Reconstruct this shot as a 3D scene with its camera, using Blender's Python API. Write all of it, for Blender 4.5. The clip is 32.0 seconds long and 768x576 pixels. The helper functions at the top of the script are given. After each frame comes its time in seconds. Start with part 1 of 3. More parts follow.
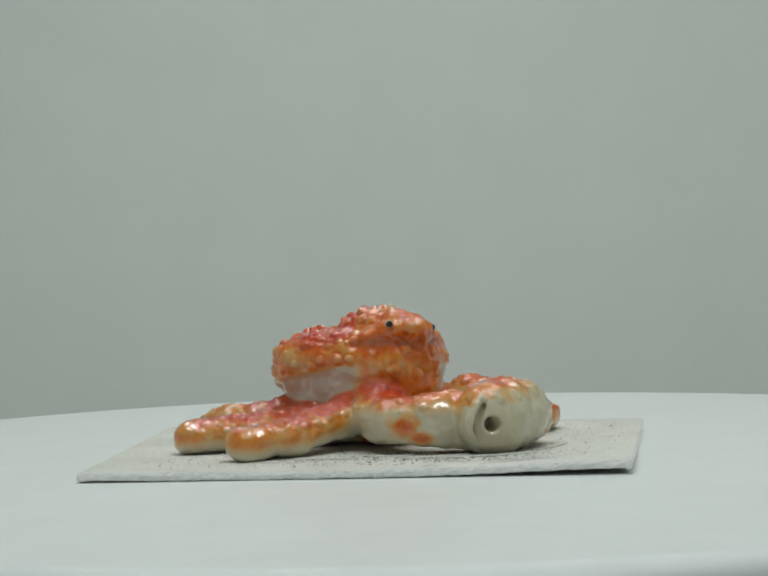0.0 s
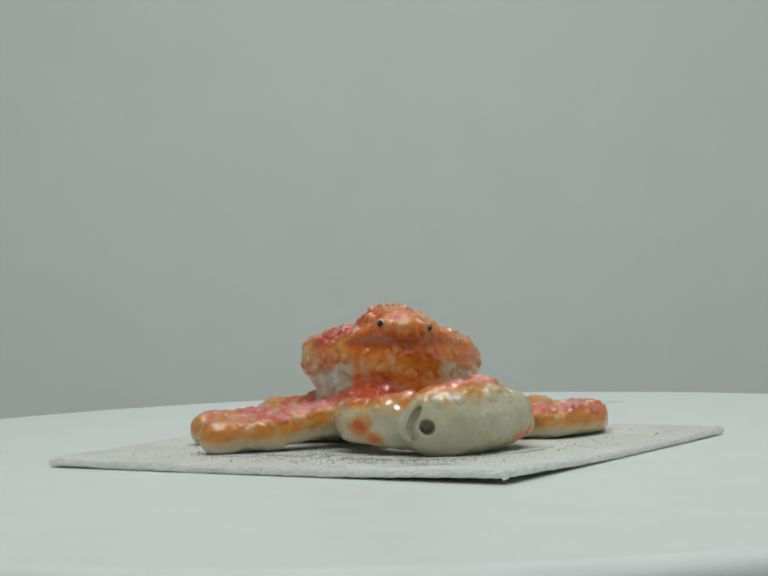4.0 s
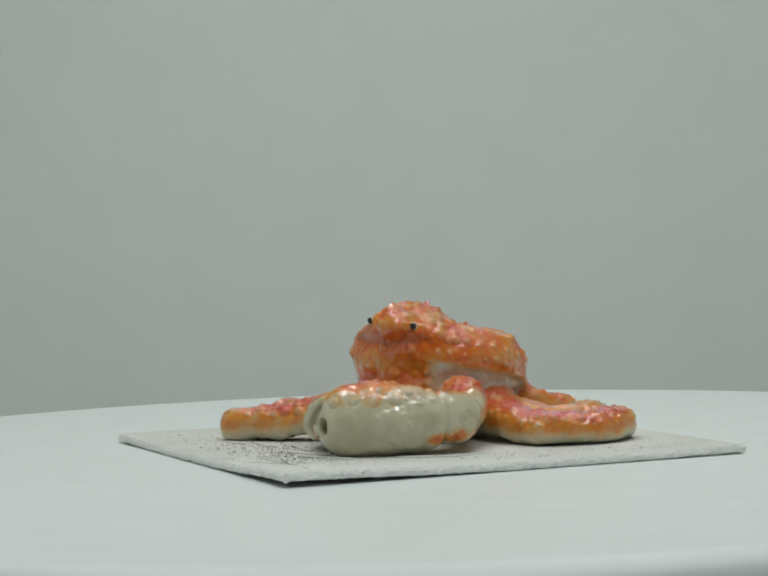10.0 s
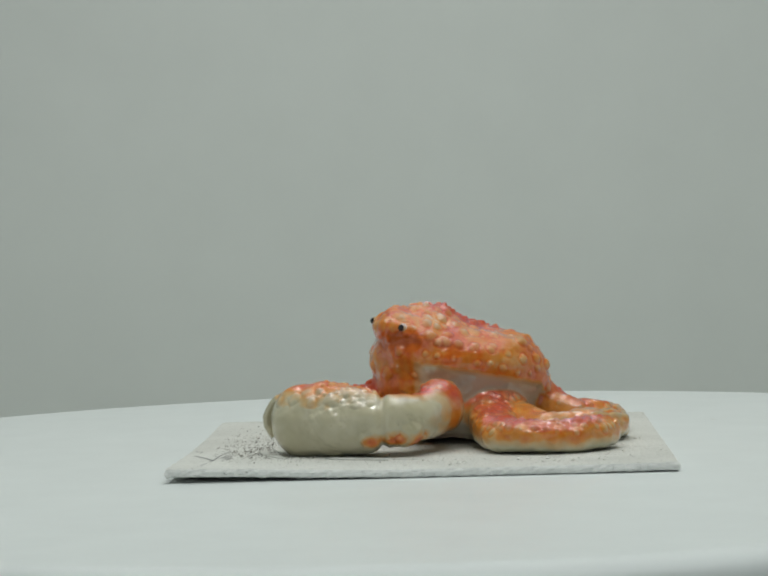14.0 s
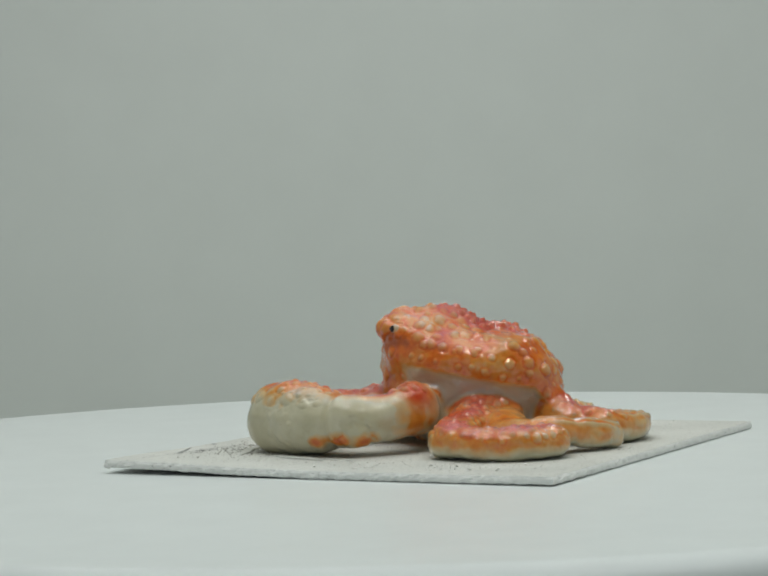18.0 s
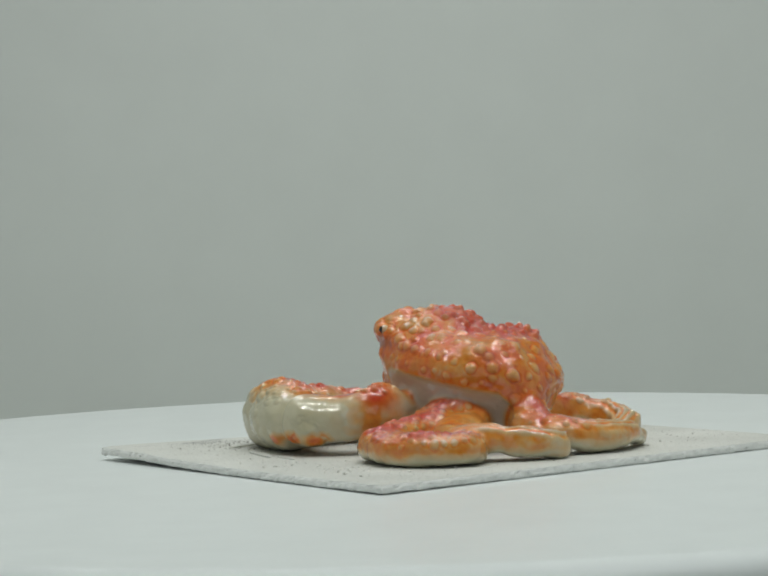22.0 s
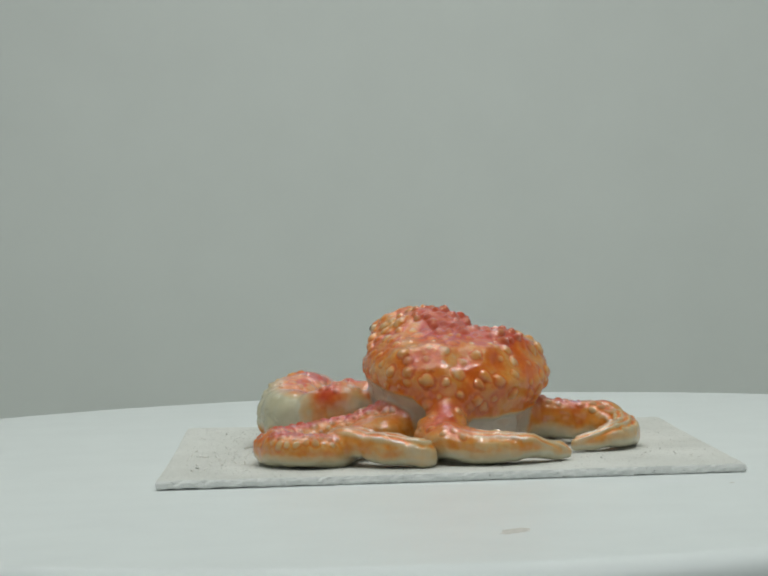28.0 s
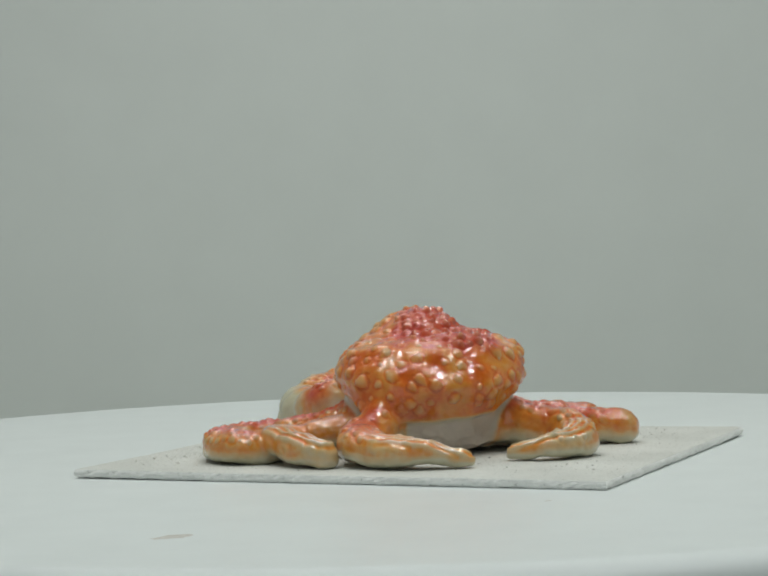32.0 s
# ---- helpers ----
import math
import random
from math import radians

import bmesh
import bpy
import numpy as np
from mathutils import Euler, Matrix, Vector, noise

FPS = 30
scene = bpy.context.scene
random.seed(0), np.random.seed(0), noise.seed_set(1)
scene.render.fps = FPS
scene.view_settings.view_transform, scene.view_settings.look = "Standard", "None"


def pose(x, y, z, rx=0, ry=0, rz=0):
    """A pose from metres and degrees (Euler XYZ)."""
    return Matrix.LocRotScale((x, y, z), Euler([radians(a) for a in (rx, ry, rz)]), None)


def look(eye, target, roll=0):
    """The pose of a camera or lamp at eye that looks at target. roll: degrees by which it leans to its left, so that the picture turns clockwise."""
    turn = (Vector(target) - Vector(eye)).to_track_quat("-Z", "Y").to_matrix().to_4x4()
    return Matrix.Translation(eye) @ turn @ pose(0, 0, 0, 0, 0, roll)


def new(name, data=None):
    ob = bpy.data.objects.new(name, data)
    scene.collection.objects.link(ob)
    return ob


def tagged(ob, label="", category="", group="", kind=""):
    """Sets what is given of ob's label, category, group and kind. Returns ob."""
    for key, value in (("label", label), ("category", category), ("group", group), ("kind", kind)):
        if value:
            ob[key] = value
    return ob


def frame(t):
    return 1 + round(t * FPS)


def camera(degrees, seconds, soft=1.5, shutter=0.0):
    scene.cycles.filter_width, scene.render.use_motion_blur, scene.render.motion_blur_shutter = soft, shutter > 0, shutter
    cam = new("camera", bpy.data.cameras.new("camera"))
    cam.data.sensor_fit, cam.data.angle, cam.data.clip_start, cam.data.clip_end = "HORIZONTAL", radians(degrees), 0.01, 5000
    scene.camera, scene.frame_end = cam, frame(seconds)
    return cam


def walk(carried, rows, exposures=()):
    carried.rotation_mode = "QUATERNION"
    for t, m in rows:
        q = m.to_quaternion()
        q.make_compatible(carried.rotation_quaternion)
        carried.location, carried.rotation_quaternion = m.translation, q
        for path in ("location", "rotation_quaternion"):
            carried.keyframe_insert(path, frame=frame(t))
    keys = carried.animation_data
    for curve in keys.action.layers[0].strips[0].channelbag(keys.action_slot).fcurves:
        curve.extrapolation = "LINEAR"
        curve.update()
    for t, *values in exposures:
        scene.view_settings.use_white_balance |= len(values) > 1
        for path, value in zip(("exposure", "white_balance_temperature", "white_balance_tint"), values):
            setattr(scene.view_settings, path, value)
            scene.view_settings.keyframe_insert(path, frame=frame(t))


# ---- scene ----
MM = 0.001

# ---------------------------------------------------------------- camera
cam = camera(18.05, 32.0, soft=2.1)
FOCAL = 4935.7
CAM_POSE = pose(0.0, -0.6, 0.06124, 88.0379, 1.7071, 0.35725)

# seconds, small sideways and upward sway of the hand-held camera
SWAY = (
    (0, 3.4, 1.2), (0.5, 2.7, 0.5), (1, 2.4, 0.3), (2, 2.4, 0.2), (3, 4.6, 0.1), (3.5, 4.4, 0.0), (4.5, 3.0, 0.0), (5.5, 1.4, 0.1),
    (6, 0.8, 0.5), (7, -1.0, 0.8), (7.5, -1.6, 0.6), (8, -3.1, -2.9), (8.5, -3.3, -6.0), (9, -3.3, -4.7), (9.5, -3.7, -5.0), (10, -3.8, -4.3),
    (10.5, -4.3, -1.6), (11, -4.7, 3.2), (11.5, -0.4, -0.3), (12, -1.6, -1.0), (13, -3.4, -1.8), (13.5, -3.8, -2.3), (14, -3.8, -2.1), (14.5, -4.0, 0.2),
    (15.5, -3.0, 0.0), (16.5, -1.0, -0.6), (17, 4.3, -0.6), (17.5, 2.4, -0.7), (18, 2.7, -0.4), (18.5, 3.7, -0.5), (19, 5.7, -0.2), (19.5, 4.3, -0.5),
    (20, 4.1, 0.1), (20.5, 4.4, 0.3), (21, 3.5, 0.6), (21.5, 3.0, 1.2), (22, 1.0, 1.1), (22.5, 0.6, 1.7), (23, -1.5, 1.7), (23.5, -1.6, 1.8),
    (24, 0.5, 2.6), (24.5, 0.4, 3.2), (25, -1.3, 1.3), (25.5, -2.4, 1.0), (26.5, -3.2, 1.2), (27.5, -4.0, 1.2), (28, -5.4, 0.4), (28.5, -1.2, 0.5),
    (29, -2.0, 0.1), (29.5, -3.0, 0.2), (30, 1.8, -0.5), (30.5, 1.5, -0.2), (31, 0.8, -0.3), (31.5, -0.9, -0.1), (32, 0.2, 0.0))
walk(cam, [(t, CAM_POSE @ pose(0, 0, 0, math.degrees(b / FOCAL), math.degrees(a / FOCAL), 0)) for t, a, b in SWAY])

# the turntable's angle in degrees, clockwise from above, second by second
SPIN = (0, -6.12, -12.31, -18.51, -24.64, -30.77, -36.86, -42.72, -48.59, -54.61, -60.72, -66.86, -73.07, -79.34, -85.5, -91.71, -97.96,
        -104.17, -110.24, -116.29, -122.7, -129.07, -135.38, -141.55, -147.59, -153.67, -159.69, -165.69, -171.74, -178.09, -184.36, -190.64, -197.21)

# ---------------------------------------------------------------- light
world = bpy.data.worlds.new("room_light")
scene.world = world
world.use_nodes = True
world.node_tree.nodes["Background"].inputs[0].default_value = (0.80, 0.92, 1.0, 1)
world.node_tree.nodes["Background"].inputs[1].default_value = 0.02
scene.view_settings.exposure = 0.0


def area(name, eye, target, sx, sy, watts, colour):
    d = bpy.data.lights.new(name, "AREA")
    d.shape, d.size, d.size_y, d.energy, d.color = "RECTANGLE", sx, sy, watts, colour
    ob = new(name, d)
    ob.matrix_basis = look(eye, target)
    return ob


# Overhead strips; the rear one (y 0.45) is added to brighten the backdrop.
for x, y, w in ((0.03, -0.20, 1.68), (0.03, 0.08, 0.97), (0.0, 0.45, 1.02)):
    area("led_strip", (x, y, 0.545), (x, y, 0), 0.66, 0.018, w, (0.95, 1.0, 0.965))
# Added fill from the front left; no such source is known.
area("front_fill_light", (-0.15, -0.985, 0.29), (-0.15, 0, 0.29), 0.8, 0.44, 0.55, (0.82, 0.92, 1.0))

# ---------------------------------------------------------------- materials


def material(name):
    m = bpy.data.materials.new(name)
    m.use_nodes = True
    nt = m.node_tree
    return m, nt, nt.nodes["Principled BSDF"]


def node(nt, kind, **values):
    n = nt.nodes.new(kind)
    for k, v in values.items():
        n.inputs[k].default_value = v
    return n


def noise_tex(nt, scale, detail=4.0, rough=0.55):
    co = nt.nodes.new("ShaderNodeTexCoord")
    n = node(nt, "ShaderNodeTexNoise", Scale=scale, Detail=detail, Roughness=rough)
    nt.links.new(co.outputs["Object"], n.inputs["Vector"])
    return n.outputs["Fac"]


def ramp(nt, fac, stops):
    r = nt.nodes.new("ShaderNodeValToRGB")
    while len(r.color_ramp.elements) < len(stops):
        r.color_ramp.elements.new(0.5)
    for el, (at, c) in zip(r.color_ramp.elements, stops):
        el.position = at
        el.color = (*c, 1) if len(c) == 3 else c
    nt.links.new(fac, r.inputs["Fac"])
    return r.outputs["Color"]


def mix(nt, fac, a, b, how="MIX"):
    m = nt.nodes.new("ShaderNodeMix")
    m.data_type, m.blend_type = "RGBA", how
    for sock, v in ((m.inputs["Factor"], fac), (m.inputs["A"], a), (m.inputs["B"], b)):
        if isinstance(v, (int, float)):
            sock.default_value = v
        elif isinstance(v, tuple):
            sock.default_value = (*v, 1)
        else:
            nt.links.new(v, sock)
    return m.outputs["Result"]


def calc(nt, how, a, b=0.0, c=0.0, clamp=False):
    m = nt.nodes.new("ShaderNodeMath")
    m.operation, m.use_clamp = how, clamp
    for sock, v in zip(m.inputs, (a, b, c)):
        if isinstance(v, (int, float)):
            sock.default_value = v
        else:
            nt.links.new(v, sock)
    return m.outputs[0]


def bump(nt, bsdf, height, strength, distance):
    b = node(nt, "ShaderNodeBump", Strength=strength, Distance=distance)
    nt.links.new(height, b.inputs["Height"])
    nt.links.new(b.outputs["Normal"], bsdf.inputs["Normal"])


def attr(nt, name):
    a = nt.nodes.new("ShaderNodeAttribute")
    a.attribute_name = name
    return a.outputs["Fac"]


def plain(name, colour, rough=0.5, vary=0.06, scale=300.0, relief=0.15, metal=0.0):
    m, nt, b = material(name)
    dark = tuple(c * (1 - vary) for c in colour)
    light = tuple(min(1, c * (1 + vary)) for c in colour)
    nt.links.new(ramp(nt, noise_tex(nt, scale), ((0.3, dark), (0.7, light))), b.inputs["Base Color"])
    b.inputs["Roughness"].default_value = rough
    b.inputs["Metallic"].default_value = metal
    if relief:
        bump(nt, b, noise_tex(nt, scale * 3), relief, 0.0005)
    return m


def glaze():
    """Glazed ceramic: cream clay, amber to orange wash that pools in hollows, red on the crests, pale knobs, fine specks."""
    m, nt, b = material("ceramic_glaze")
    colour, crest, knob, pool = attr(nt, "colour"), attr(nt, "crest"), attr(nt, "knob"), attr(nt, "pool")
    blot, fine, speck = noise_tex(nt, 130, 3, 0.5), noise_tex(nt, 560, 4), noise_tex(nt, 1300, 2)
    cream = ramp(nt, blot, ((0.3, (0.53, 0.485, 0.325)), (0.7, (0.66, 0.61, 0.45))))
    cream = mix(nt, ramp(nt, noise_tex(nt, 55, 4, 0.6), ((0.42, (0, 0, 0)), (0.68, (0.55, 0.55, 0.55)))), cream, (0.47, 0.42, 0.27))
    fleck = ramp(nt, speck, ((0.70, (0, 0, 0)), (0.76, (1, 1, 1))))
    cream = mix(nt, calc(nt, "MULTIPLY", fleck, 0.4), cream, (0.34, 0.24, 0.12))
    wob = calc(nt, "MULTIPLY_ADD", blot, 0.6, -0.3)
    thick = calc(nt, "MULTIPLY", pool, calc(nt, "MULTIPLY_ADD", colour, 0.75, 0.05, clamp=True))
    c1 = calc(nt, "ADD", calc(nt, "ADD", colour, wob), thick)
    amber = ramp(nt, fine, ((0.3, (0.63, 0.270, 0.034)), (0.7, (0.71, 0.355, 0.070))))
    orange = ramp(nt, fine, ((0.3, (0.63, 0.100, 0.004)), (0.7, (0.71, 0.158, 0.009))))
    deep = ramp(nt, fine, ((0.3, (0.42, 0.075, 0.006)), (0.7, (0.52, 0.115, 0.012))))
    red = ramp(nt, fine, ((0.3, (0.49, 0.026, 0.008)), (0.7, (0.59, 0.074, 0.018))))
    col = mix(nt, calc(nt, "MULTIPLY_ADD", c1, 1.8, -0.12, clamp=True), cream, amber)
    col = mix(nt, calc(nt, "MULTIPLY_ADD", c1, 2.1, -0.95, clamp=True), col, orange)
    col = mix(nt, calc(nt, "MULTIPLY_ADD", c1, 1.6, -1.35, clamp=True), col, deep)
    f2 = calc(nt, "MULTIPLY_ADD", calc(nt, "ADD", crest, calc(nt, "MULTIPLY", wob, 0.8)), 2.0, -0.6, clamp=True)
    col = mix(nt, calc(nt, "MULTIPLY", f2, 0.85), col, red)
    pale = calc(nt, "MULTIPLY", knob, calc(nt, "SUBTRACT", 1.0, calc(nt, "MULTIPLY", f2, 0.8)), clamp=True)
    col = mix(nt, calc(nt, "MULTIPLY", pale, 0.55), col, (0.70, 0.48, 0.22))
    col = mix(nt, attr(nt, "blush"), col, ramp(nt, blot, ((0.3, (0.52, 0.435, 0.37)), (0.7, (0.60, 0.52, 0.455)))))
    nt.links.new(col, b.inputs["Base Color"])
    b.inputs["Roughness"].default_value = 0.4
    b.inputs["Specular IOR Level"].default_value = 0.1
    b.inputs["Coat Weight"].default_value = 1.0
    b.inputs["Coat Roughness"].default_value = 0.02
    b.inputs["Coat IOR"].default_value = 1.7
    hill = calc(nt, "ADD", noise_tex(nt, 420, 2, 0.4), calc(nt, "MULTIPLY", noise_tex(nt, 1000, 2), 0.15))
    bn = node(nt, "ShaderNodeBump", Strength=0.06, Distance=0.0008)
    nt.links.new(hill, bn.inputs["Height"])
    nt.links.new(bn.outputs["Normal"], b.inputs["Normal"])
    nt.links.new(bn.outputs["Normal"], b.inputs["Coat Normal"])
    return m


def card_stock():
    m, nt, b = material("rough_card")
    fibre, blot, fleck = noise_tex(nt, 900, 6), noise_tex(nt, 45, 4), noise_tex(nt, 1500, 3)
    col = ramp(nt, blot, ((0.3, (0.58, 0.58, 0.54)), (0.7, (0.70, 0.70, 0.66))))
    f = ramp(nt, fleck, ((0.60, (0, 0, 0)), (0.70, (1, 1, 1))))
    col = mix(nt, calc(nt, "MULTIPLY", f, 0.6), col, (0.20, 0.19, 0.16))
    nt.links.new(col, b.inputs["Base Color"])
    b.inputs["Roughness"].default_value = 0.85
    bump(nt, b, fibre, 0.8, 0.0007)
    return m


def card_edge():
    m, nt, b = material("torn_card_edge")
    co = nt.nodes.new("ShaderNodeTexCoord")
    mp = nt.nodes.new("ShaderNodeMapping")
    mp.inputs["Scale"].default_value = (1, 1, 4)
    nt.links.new(co.outputs["Object"], mp.inputs["Vector"])
    n = node(nt, "ShaderNodeTexNoise", Scale=600.0, Detail=5.0, Roughness=0.6)
    nt.links.new(mp.outputs["Vector"], n.inputs["Vector"])
    nt.links.new(ramp(nt, n.outputs["Fac"], ((0.27, (0.30, 0.30, 0.28)), (0.36, (0.82, 0.82, 0.79)), (0.75, (0.93, 0.93, 0.90)))), b.inputs["Base Color"])
    b.inputs["Roughness"].default_value = 0.9
    bump(nt, b, n.outputs["Fac"], 0.5, 0.0006)
    return m


GLAZE = glaze()
CARD, EDGE = card_stock(), card_edge()
PLATTER = plain("white_laminate", (0.722, 0.757, 0.75), 0.38, 0.02, 60, 0.03)
WALL = plain("white_tent_fabric", (0.70, 0.725, 0.698), 0.9, 0.015, 25, 0.05)
# Dark grey for the unseen roof and front, chosen to cut white reflections.
UNSEEN_COVER = plain("unseen_grey_cover", (0.20, 0.205, 0.20), 0.9, 0.05, 25, 0.05)
BLACK = plain("black_glaze", (0.012, 0.010, 0.010), 0.08, 0.1, 900, 0.0)
GRIT = plain("grey_grit", (0.19, 0.175, 0.15), 0.9, 0.5, 2500, 0.0)
CRUMB = plain("white_crumb", (0.80, 0.79, 0.75), 0.8, 0.05, 1500, 0.2)
SCUFF = plain("brown_scuff", (0.575, 0.55, 0.505), 0.6, 0.2, 900, 0.0)
PENCIL = plain("pencil_graphite", (0.16, 0.16, 0.17), 0.6, 0.3, 1500, 0.0)
EYEWHITE = plain("pale_amber_glaze", (0.64, 0.46, 0.26), 0.1, 0.05, 900, 0.0)


# ---------------------------------------------------------------- mesh helpers
def link_mesh(name, verts, faces, mat, parent=None, label="", smooth=True, attrs=None):
    me = bpy.data.meshes.new(name)
    me.from_pydata([tuple(map(float, v)) for v in verts], [], faces)
    me.materials.append(mat)
    if smooth:
        me.polygons.foreach_set("use_smooth", [True] * len(me.polygons))
    for key, values in (attrs or {}).items():
        a = me.attributes.new(key, "FLOAT", "POINT")
        a.data.foreach_set("value", np.clip(values, -1, 2).astype(np.float32))
    me.update()
    ob = new(name, me)
    if parent is not None:
        ob.parent = parent
    if label:
        ob["label"] = label
    return ob


def part(name, bm, mat, parent=None, label="", smooth=False):
    me = bpy.data.meshes.new(name)
    bm.to_mesh(me)
    bm.free()
    me.materials.append(mat)
    if smooth:
        me.polygons.foreach_set("use_smooth", [True] * len(me.polygons))
    ob = new(name, me)
    if parent is not None:
        ob.parent = parent
    if label:
        ob["label"] = label
    return ob


def grid_faces(n, m, first_cap=True, last_cap=True):
    """Quads of n rings of m points, closed round the ring."""
    f = []
    for i in range(n - 1):
        for j in range(m):
            k = (j + 1) % m
            f.append((i * m + j, i * m + k, (i + 1) * m + k, (i + 1) * m + j))
    if first_cap:
        f.append(tuple(range(m - 1, -1, -1)))
    if last_cap:
        f.append(tuple((n - 1) * m + j for j in range(m)))
    return f


def smooth_noise(X, scale, seed=0.0):
    """Soft lumps in space, about -1 to 1."""
    return np.array([1.7 * noise.noise((x * scale * 0.62 + seed, y * scale * 0.62 - seed, z * scale * 0.62 + 2 * seed)) for x, y, z in X.tolist()])


def wave(X, scale, seed=0.0):
    """Cheap smooth waves in space, about -1 to 1."""
    x, y, z = X[..., 0] * scale + seed, X[..., 1] * scale - seed, X[..., 2] * scale + 2 * seed
    return (np.sin(1.3 * x + 0.7 * y + 1.1) * np.cos(0.9 * y - 1.4 * z) + 0.6 * np.sin(2.3 * y + 1.7 * z + 0.4 * x) + 0.5 * np.cos(2.9 * x - 1.9 * z + 2)) / 1.7


def catmull(pts, n):
    p = np.array([pts[0], *pts, pts[-1]], float)
    out = []
    k = len(pts) - 1
    for i in range(n):
        s = i / (n - 1) * k
        j = min(int(s), k - 1)
        t = s - j
        a, b, c, d = p[j], p[j + 1], p[j + 2], p[j + 3]
        out.append(0.5 * (2 * b + (c - a) * t + (2 * a - 5 * b + 4 * c - d) * t * t + (3 * b - a - 3 * c + d) * t ** 3))
    return np.array(out)


# ---------------------------------------------------------------- the place: tent round the turntable
def slab(name, x0, x1, y0, y1, z0, z1, mat, label):
    bm = bmesh.new()
    bmesh.ops.create_cube(bm, size=1)
    bmesh.ops.transform(bm, matrix=Matrix.Translation(((x0 + x1) / 2, (y0 + y1) / 2, (z0 + z1) / 2)) @ Matrix.Diagonal((x1 - x0, y1 - y0, z1 - z0, 1)), verts=bm.verts)
    return tagged(part(name, bm, mat), label, "wall", kind="structure")


def backdrop():
    """One sheet that hangs behind and sweeps forward under the turntable."""
    prof = [(-1.0, -0.0600)]
    prof += [(0.742 + 0.008 * math.sin(a), -0.052 - 0.008 * math.cos(a)) for a in np.linspace(0, math.pi / 2, 14)]
    prof += [(0.75, 0.56)]
    v, f = [], []
    for x in np.linspace(-0.62, 0.62, 2):
        v += [(x, y, z) for y, z in prof] + [(x, y + 0.003, z - 0.003) for y, z in prof]
    n = len(prof)
    for i in range(n - 1):
        f.append((i, i + 1, 2 * n + i + 1, 2 * n + i))
        f.append((n + i + 1, n + i, 3 * n + i, 3 * n + i + 1))
    f += [(0, 2 * n, 3 * n, n), (n - 1, 2 * n - 1, 4 * n - 1, 3 * n - 1)]
    ob = link_mesh("backdrop", v, f, WALL)
    tagged(ob, "plain pale grey backdrop sheet sweeping under the turntable", "backdrop", kind="structure")


backdrop()
slab("wall_west", -0.64, -0.625, -1.0, 0.77, -0.06, 0.56, WALL, "white fabric side of the light tent")
slab("wall_east", 0.625, 0.64, -1.0, 0.77, -0.06, 0.56, WALL, "white fabric side of the light tent")
# Roof added out of view; its grey lowers fill light and reflections.
slab("added_roof", -0.64, 0.64, -1.0, 0.77, 0.561, 0.575, UNSEEN_COVER, "unseen grey roof, added to keep glaze reflections dark")


def front():
    """Unseen tent front behind the camera; its one opening is added for the fill."""
    bm = bmesh.new()
    for x0, x1, z0, z1 in ((-0.64, -0.56, 0.06, 0.52), (0.26, 0.64, 0.06, 0.52), (-0.64, 0.64, 0.52, 0.575), (-0.64, 0.64, -0.06, 0.06)):
        got = bmesh.ops.create_cube(bm, size=1)["verts"]
        bmesh.ops.transform(bm, matrix=Matrix.Translation(((x0 + x1) / 2, -1.007, (z0 + z1) / 2)) @ Matrix.Diagonal((x1 - x0, 0.014, z1 - z0, 1)), verts=got)
    tagged(part("wall_south", bm, UNSEEN_COVER), "unseen grey front closing the tent, opened for the fill lamp", "wall", kind="structure")


front()


# ---------------------------------------------------------------- turntable
def turntable():
    base = new("turntable")
    base.location = (0, 0, -0.01865)
    R, prof = 0.1932, []
    prof += [(R - 0.006, 0.0), (R - 0.001, 0.0006), (R, 0.003)]
    top = 0.018
    for a in np.linspace(0, math.pi / 2, 15):
        prof.append((R - 0.008 + 0.008 * math.cos(a), top - 0.008 + 0.008 * math.sin(a)))
    prof += [(R * k, top) for k in (0.9, 0.6, 0.3, 0.02)]
    m, v = 160, []
    for r, z in prof:
        v += [(r * math.cos(2 * math.pi * j / m), r * math.sin(2 * math.pi * j / m), z) for j in range(m)]
    link_mesh("platter", v, grid_faces(len(prof), m), PLATTER, base)
    foot = []
    for r, z in ((0.08, -0.0413), (0.085, -0.040), (0.085, -0.004), (0.06, 0.002)):
        foot += [(r * math.cos(2 * math.pi * j / 48), r * math.sin(2 * math.pi * j / 48), z) for j in range(48)]
    link_mesh("pedestal", foot, grid_faces(4, 48), PLATTER, base)
    tagged(base, "round white laminate turntable turning slowly clockwise", "turntable")

    def smear(x, y, turn, length, wide, mat, name, label):
        rng = random.Random(int(x * 7 + y))
        n, vv = 14, []
        for i in range(n):
            s = i / (n - 1)
            w = wide * (0.35 + 0.65 * math.sin(math.pi * min(1, s * 1.1 + 0.05))) * rng.uniform(0.75, 1.1)
            cx, cy = (s - 0.5) * length, 0.1 * length * (s - 0.5) ** 2 + rng.uniform(-0.05, 0.05) * wide
            vv += [(cx, cy - w / 2, 0.00002), (cx, cy - w / 4, 0.00005), (cx, cy + w / 4, 0.00005), (cx, cy + w / 2, 0.00002)]
        ff = [(4 * i + j, 4 * i + 4 + j, 4 * i + 5 + j, 4 * i + 1 + j) for i in range(n - 1) for j in range(3)]
        ob = link_mesh(name, vv, ff, mat, base, label)
        ob.matrix_basis = pose(x * MM, y * MM, 0.018, 0, 0, turn)

    smear(1.2, 148.9, 52, 0.0086, 0.0058, SCUFF, "scuff", "short brownish scuff on the white platter")
    smear(-58, 90, 40, 0.0016, 0.0011, SCUFF, "speck", "small brown speck")
    return base


TABLE = turntable()


